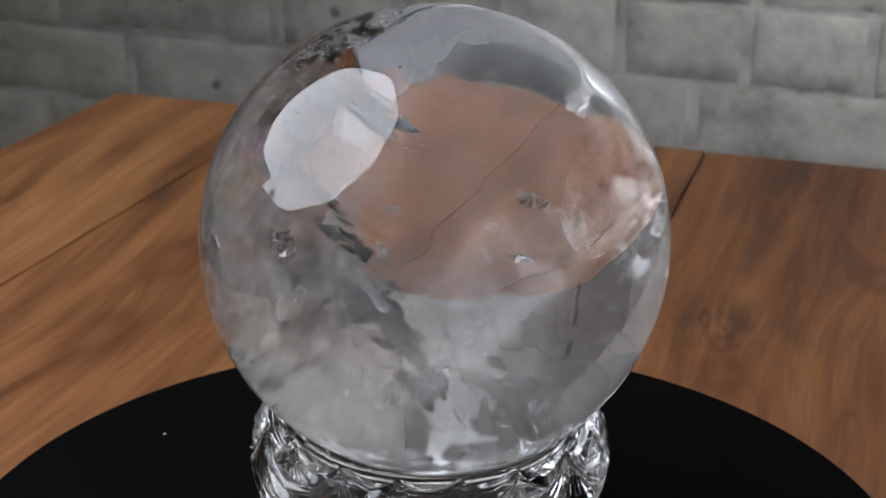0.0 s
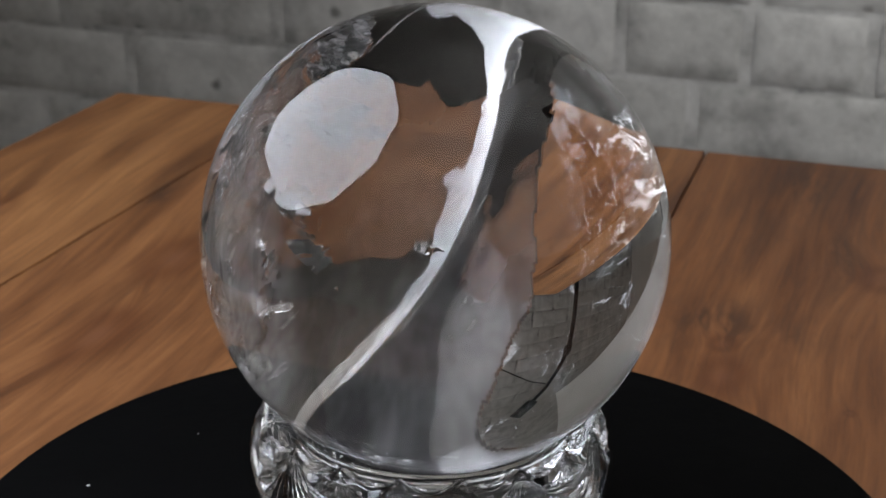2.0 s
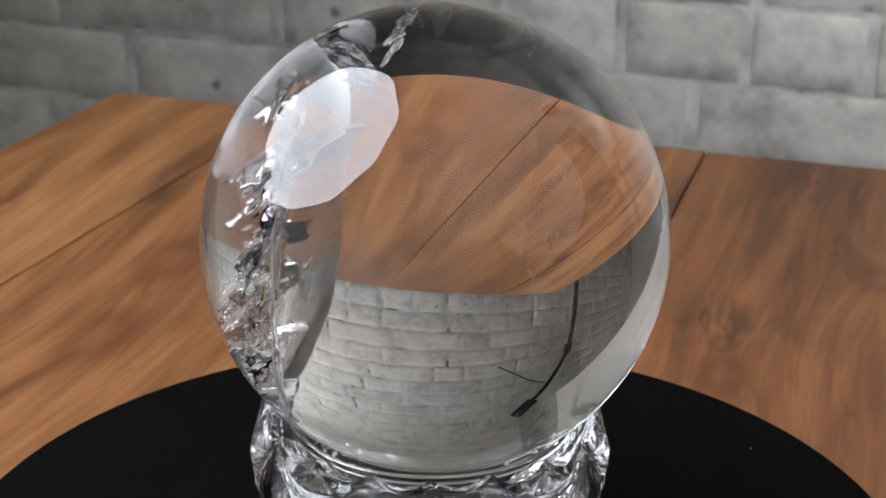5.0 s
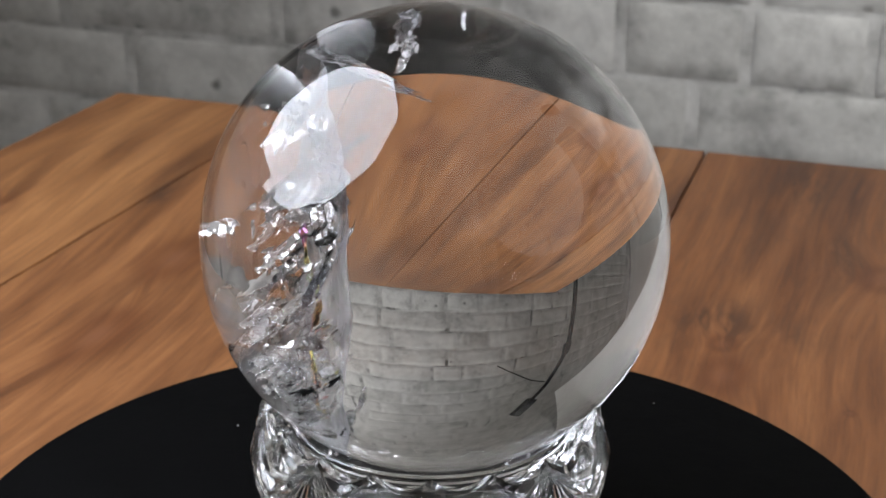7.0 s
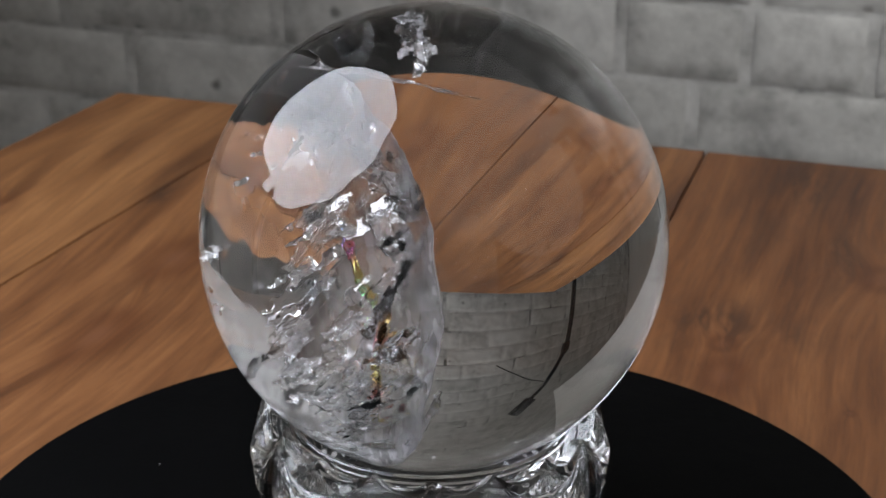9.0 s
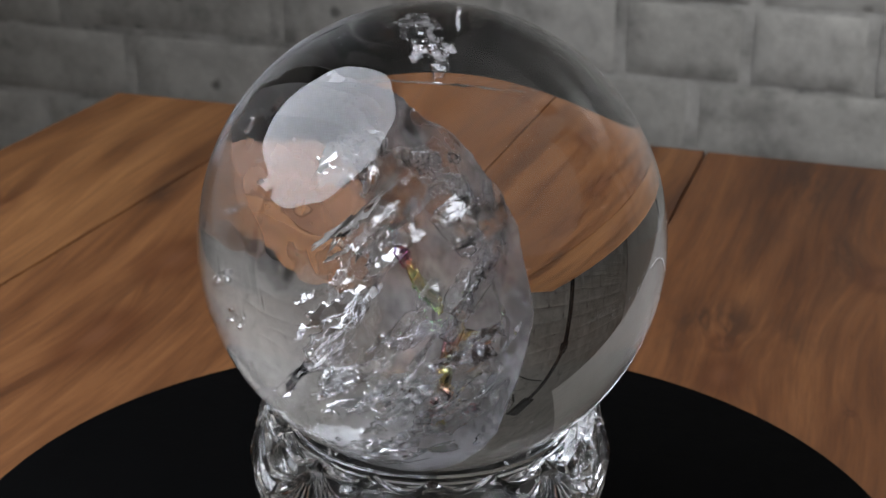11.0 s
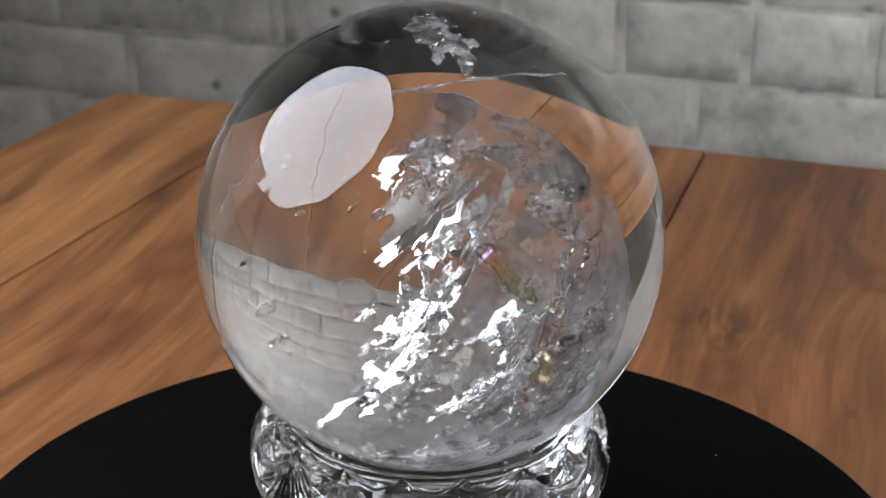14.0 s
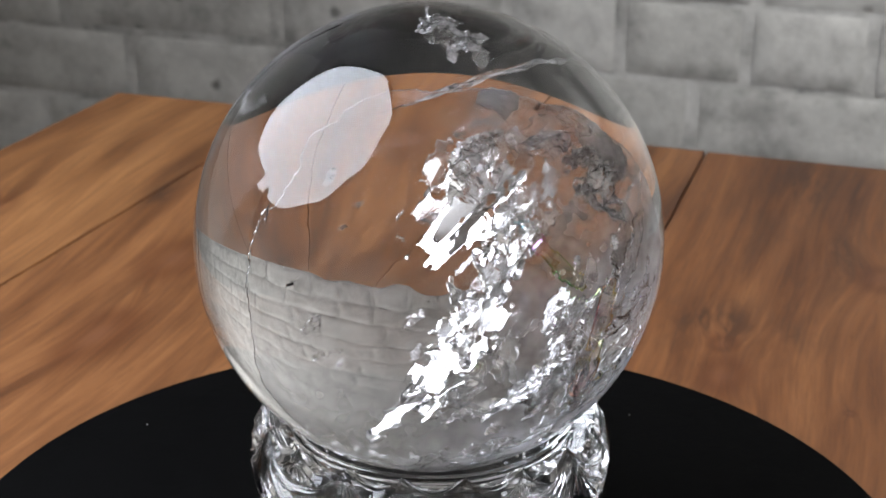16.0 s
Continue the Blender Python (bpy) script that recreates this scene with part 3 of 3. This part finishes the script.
# ---- softbox ----
def softbox():
    root = new("softbox")
    tagged(root, "large lit octagonal softbox with black back on a light stand", "softbox")
    c = Vector((-8.44 * R, -0.25 * R, ZC + 8.53 * R))
    aim = Vector((0, 0, ZC))
    q = (aim - c).to_track_quat("Z", "Y").to_matrix().to_4x4()
    root.matrix_world = Matrix.Translation(c)
    m = q @ Matrix.Rotation(radians(22.5), 4, "Z")
    rad = 7.5 * R
    bm = bmesh.new()
    rim = []
    for kk in range(64):
        a = 2 * math.pi * kk / 64
        flat = math.cos(math.pi / 8) / math.cos((a % (math.pi / 4)) - math.pi / 8)
        rim.append(bm.verts.new(m @ Vector((rad * min(flat, 0.962) * math.cos(a), rad * min(flat, 0.962) * math.sin(a), 0))))
    bm.faces.new(rim)
    part("diffuser", bm, SOFT_EMIT, root, "glowing white cloth")
    bm = bmesh.new()
    bmesh.ops.create_cone(bm, segments=8, radius1=0.06, radius2=rad + 0.012, depth=0.16, cap_ends=True, matrix=m @ Matrix.Translation((0, 0, -0.086)))
    part("hood", bm, SOFT_BLACK, root, "black cloth hood")
    back = q @ Vector((0, 0, -0.2))
    foot = Vector((back.x, back.y, FLOOR_Z - c.z))
    part("light_stand", tube(bmesh.new(), [back + Vector((0, 0, 0.05)), foot], 0.012), BLACK_METAL, root)
    part("bracket", tube(bmesh.new(), [q @ Vector((0, 0, -0.16)), back + (back - q @ Vector((0, 0, -0.16))) * 0.5], 0.016), BLACK_METAL, root)
    for kk in range(3):
        a = radians(200 + 120 * kk)
        part("leg", tube(bmesh.new(), [foot + Vector((0, 0, 0.35)), foot + Vector((0.30 * math.cos(a), 0.30 * math.sin(a), 0.008))], 0.008), BLACK_METAL, root)


softbox()


def wall_wash():
    """An unseen hooded pendant spot, added to wash the brick wall from the right."""
    root = new("added_wall_wash")
    tagged(root, "added unseen hanging spotlight that brightens the brick wall", "spotlight")
    place = uv(0.62, 0.45, 0.85)
    aim = uv(0.25, WALL_V, -0.05)
    root.location = place
    q = (aim - place).to_track_quat("-Z", "Y").to_matrix().to_4x4()
    bm = lathe(bmesh.new(), [(0.0, 0.10), (0.04, 0.10), (0.045, 0.09), (0.045, -0.06), (0.042, -0.06), (0.042, 0.085), (0.0, 0.085)], 32)
    bm.transform(q)
    part("hood", bm, BLACK_METAL, root)
    part("stem", tube(bmesh.new(), [Vector((0, 0, 0.04)), Vector((0, 0, CEIL_Z - place.z))], 0.008), BLACK_METAL, root)
    lamp = bpy.data.lights.new("added_spot", "SPOT")
    lamp.energy, lamp.spot_size, lamp.spot_blend, lamp.shadow_soft_size, lamp.color = SPOT_WATTS, radians(100), 1.0, 0.04, (1.0, 0.985, 0.965)
    bulb = new("added_spot", lamp)
    bulb.matrix_world = Matrix.Translation(place) @ q


wall_wash()


def fill_umbrella():
    root = new("photo_umbrella")
    tagged(root, "round white translucent photo umbrella, softly lit, on a stand", "photo umbrella")
    way = Vector((0.686, -0.48, 0.545)).normalized()
    c = Vector((0, 0, ZC)) + way * 0.85
    root.location = c
    q = (-way).to_track_quat("Z", "Y").to_matrix().to_4x4()
    rad = 0.44
    bm = lathe(bmesh.new(), [(0.0, -0.12), (rad * 0.3, -0.112), (rad * 0.6, -0.082), (rad * 0.85, -0.036), (rad, 0.0)], 48)
    bm.transform(q)
    part("canopy", bm, FILL_EMIT, root, "glowing white cloth", smooth=True)
    part("shaft", tube(bmesh.new(), [q @ Vector((0, 0, -0.121)), q @ Vector((0, 0, -0.30))], 0.005), BLACK_METAL, root)
    back = q @ Vector((0, 0, -0.28))
    foot = Vector((back.x, back.y, FLOOR_Z - c.z))
    part("light_stand", tube(bmesh.new(), [back, foot], 0.011), BLACK_METAL, root)
    for kk in range(3):
        a = radians(30 + 120 * kk)
        part("leg", tube(bmesh.new(), [foot + Vector((0, 0, 0.30)), foot + Vector((0.25 * math.cos(a), 0.25 * math.sin(a), 0.008))], 0.007), BLACK_METAL, root)


fill_umbrella()


# ---- boom stand behind the table ----
def boom_stand():
    root = new("boom_stand")
    tagged(root, "thin black boom stand with a small box head behind the table", "light stand")
    foot = Vector((-7.9 * R, 19.0 * R, FLOOR_Z))
    root.location = foot

    def at(x, y, z):
        return Vector((x * R, y * R, z * R + ZC)) - foot

    part("pole", tube(bmesh.new(), [Vector((0, 0, 0.02)), at(-7.9, 19.0, -5.0), at(-7.9, 19.1, 0.2)], 0.0055), BLACK_METAL, root)
    part("knuckle", box(bmesh.new(), (0.016, 0.016, 0.022), Matrix.Translation(at(-7.85, 19.1, -0.35)), 0.003), BLACK_METAL, root)
    part("boom", tube(bmesh.new(), [at(-7.9, 19.1, -0.3), at(-7.5, 19.2, 1.0), at(-6.9, 19.25, 2.5), at(-6.2, 19.3, 3.6)], 0.0055), BLACK_METAL, root)
    d = (at(-5.24, 19.24, 5.03) - at(-6.3, 19.3, 3.5)).normalized()
    mid = (at(-5.24, 19.24, 5.03) + at(-6.2, 19.3, 3.6)) / 2
    part("head", box(bmesh.new(), (0.026, 0.026, 0.056), Matrix.Translation(mid) @ d.to_track_quat("Z", "Y").to_matrix().to_4x4(), 0.004), BLACK_METAL, root)
    part("rod", tube(bmesh.new(), [at(-6.85, 19.4, 2.1), at(-5.77, 19.8, 1.53), at(-3.45, 20.5, -0.31)], 0.0013, 8), BLACK_METAL, root)
    for kk in range(3):
        a = radians(80 + 120 * kk)
        part("leg", tube(bmesh.new(), [Vector((0, 0, 0.22)), Vector((0.16 * math.cos(a), 0.16 * math.sin(a), 0.006))], 0.005), BLACK_METAL, root)


boom_stand()


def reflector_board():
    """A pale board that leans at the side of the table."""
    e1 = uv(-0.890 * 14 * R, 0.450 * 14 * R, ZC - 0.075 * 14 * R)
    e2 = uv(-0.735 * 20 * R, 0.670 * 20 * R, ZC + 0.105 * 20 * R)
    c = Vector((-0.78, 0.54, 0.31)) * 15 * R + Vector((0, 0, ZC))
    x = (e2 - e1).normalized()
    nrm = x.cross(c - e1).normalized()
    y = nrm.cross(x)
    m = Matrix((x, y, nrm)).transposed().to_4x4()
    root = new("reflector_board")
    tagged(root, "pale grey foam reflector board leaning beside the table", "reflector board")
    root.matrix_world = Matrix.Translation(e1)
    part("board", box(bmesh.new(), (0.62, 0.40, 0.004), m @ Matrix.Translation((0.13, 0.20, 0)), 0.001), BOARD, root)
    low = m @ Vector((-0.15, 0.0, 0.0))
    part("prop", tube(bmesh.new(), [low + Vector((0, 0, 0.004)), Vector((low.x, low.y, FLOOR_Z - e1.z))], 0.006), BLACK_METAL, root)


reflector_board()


def fill_uplighter(u, v):
    """An unseen torch lamp, added as room fill: its bowl throws light at the ceiling."""
    root = new("fill_uplighter")
    tagged(root, "added unseen uplighter that fills the room with light off the ceiling", "floor lamp", group="floor uplighters")
    root.matrix_world = at_uv(u, v, FLOOR_Z)
    part("base", lathe(bmesh.new(), [(0, 0), (0.13, 0), (0.13, 0.012), (0.02, 0.022), (0, 0.022)], 40), BLACK_METAL, root)
    part("pole", tube(bmesh.new(), [Vector((0, 0, 0.02)), Vector((0, 0, 1.10))], 0.012), BLACK_METAL, root)
    part("bowl", lathe(bmesh.new(), [(0, 1.10), (0.05, 1.105), (0.13, 1.17), (0.135, 1.17), (0.125, 1.165), (0.05, 1.112), (0, 1.107)], 40), BLACK_METAL, root)
    lamp = bpy.data.lights.new("added_uplight", "SPOT")
    lamp.energy, lamp.spot_size, lamp.spot_blend, lamp.shadow_soft_size, lamp.color = UPLIGHT_WATTS, radians(150), 0.8, 0.04, (1.0, 0.99, 0.98)
    bulb = new("added_uplight", lamp)
    bulb.matrix_world = at_uv(u, v, FLOOR_Z + 1.16) @ Matrix.Rotation(math.pi, 4, "X")


for lu, lv in ((1.15, -0.85), (0.9, 0.75)):
    fill_uplighter(lu, lv)


# ---- bricks of the wall ----
def brick_mesh(length, height, seed, nx=20, nz=8):
    """A worn, painted brick face: a low uneven pillow whose edges sink into the mortar."""
    bm = bmesh.new()
    grid = []
    for i in range(nx + 1):
        col = []
        for j in range(nz + 1):
            x, z = (i / nx - 0.5) * length, (j / nz - 0.5) * height
            w = Vector((x * 22, z * 22, seed * 5.1))
            rim = min(length / 2 - abs(x), height / 2 - abs(z)) + 0.0026 * noise.noise(w * 1.3)
            cx, cz = max(0, abs(x) - length / 2 + 0.014), max(0, abs(z) - height / 2 + 0.014)
            rim = min(rim, 0.014 - math.hypot(cx, cz) + 0.004 * noise.noise(w))
            up = min(1.0, max(0.0, rim / 0.008))
            y = 0.0016 - (0.0024 + 0.0014 * noise.noise(w * 0.8)) * up * up * (3 - 2 * up)
            col.append(bm.verts.new((x, y, z)))
        grid.append(col)
    for i in range(nx):
        for j in range(nz):
            bm.faces.new((grid[i][j], grid[i + 1][j], grid[i + 1][j + 1], grid[i][j + 1]))
    return bm


def bricks():
    rng = random.Random(11)
    pitch, joint0 = 2.22 * R, ZC - 9.60 * R
    shapes = {}
    for kind, ln in (("long", 0.208), ("short", 0.100)):
        shapes[kind] = [mesh_of(brick_mesh(ln, pitch - 0.0050, 5 + q + 20 * (kind == "short"), 20 if kind == "long" else 10), "brick", BRICK, True) for q in range(8)]
    rows_r = {0: (-27.8, -24.16, -16.99, -13.2, -9.9, -6.6, -3.08, 0.27, 7.3), -1: (-29.1, -22.0, -15.0, -11.5, -4.45, 2.6, 6.0), -2: (-25.1, -18.0, -14.5, -7.5, -4.0, 3.0)}
    known = {r: [x * R for x in xs] for r, xs in rows_r.items()}
    rest = []
    row_lo, row_hi = int((FLOOR_Z - joint0) / pitch), int((CEIL_Z - joint0) / pitch) - 1
    made = 0
    for row in range(row_lo, row_hi + 1):
        z = joint0 + pitch * (row + 0.5)
        cuts = list(known.get(row, []))
        if not cuts:
            cuts = [-1.0 + rng.uniform(0, 0.2)]
            pat = row % 2
            while cuts[-1] < U1 - 0.25:
                pat += 1
                cuts.append(cuts[-1] + (0.213 if (pat % 3) else 0.106))
        while cuts[-1] < U1 - 0.22:
            cuts.append(cuts[-1] + rng.choice((0.213, 0.213, 0.106)))
        while cuts[0] > U0 + 0.22:
            cuts.insert(0, cuts[0] - rng.choice((0.213, 0.213, 0.106)))
        for a, b in zip(cuts, cuts[1:]):
            kind = "long" if b - a > 0.16 else "short"
            base = 0.208 if kind == "long" else 0.100
            me = rng.choice(shapes[kind])
            m = at_uv((a + b) / 2, WALL_V + 0.002 + rng.uniform(-0.001, 0.001), z)
            sx = (b - a - 0.011) / base
            if -1.0 < (a + b) / 2 < 0.35 and -4 <= row <= 12 and made < 300:
                ob = new("brick", me)
                ob.parent = wall_north
                ob.matrix_world = m @ Matrix.Diagonal((sx, 1, 1, 1))
                made += 1
            else:
                rest.append((me, m @ Matrix.Diagonal((sx, 1, 1, 1))))
    verts, faces = [], []
    for me, m in rest:
        o = len(verts)
        verts.extend(m @ v.co for v in me.vertices)
        faces.extend([o + i for i in f.vertices] for f in me.polygons)
    me = bpy.data.meshes.new("brickwork")
    me.from_pydata(verts, [], faces)
    me.materials.append(BRICK)
    for f in me.polygons:
        f.use_smooth = True
    ob = new("brickwork", me)
    ob.parent = wall_north
    ob.matrix_world = Matrix()
    tagged(ob, "white-grey painted bricks", kind="stuff")


bricks()


# ---- motion of what turns ----
def motions():
    off = 0.018 * R * Vector((math.cos(radians(-3.5 * TURN)), math.sin(radians(-3.5 * TURN)), 0))
    turn, lift, carry = [], [], []
    for t in range(17):
        q = Matrix.Rotation(radians(TURN * t), 4, "Z")
        turn.append((float(t), q))
        lift.append((float(t), Matrix.Translation((0, 0, TOP)) @ q))
        carry.append((float(t), Matrix.Translation(Vector((0, 0, ZB)) + q @ off) @ q))
    walk(disc, turn)
    walk(stand, lift)
    walk(ball, carry)


motions()
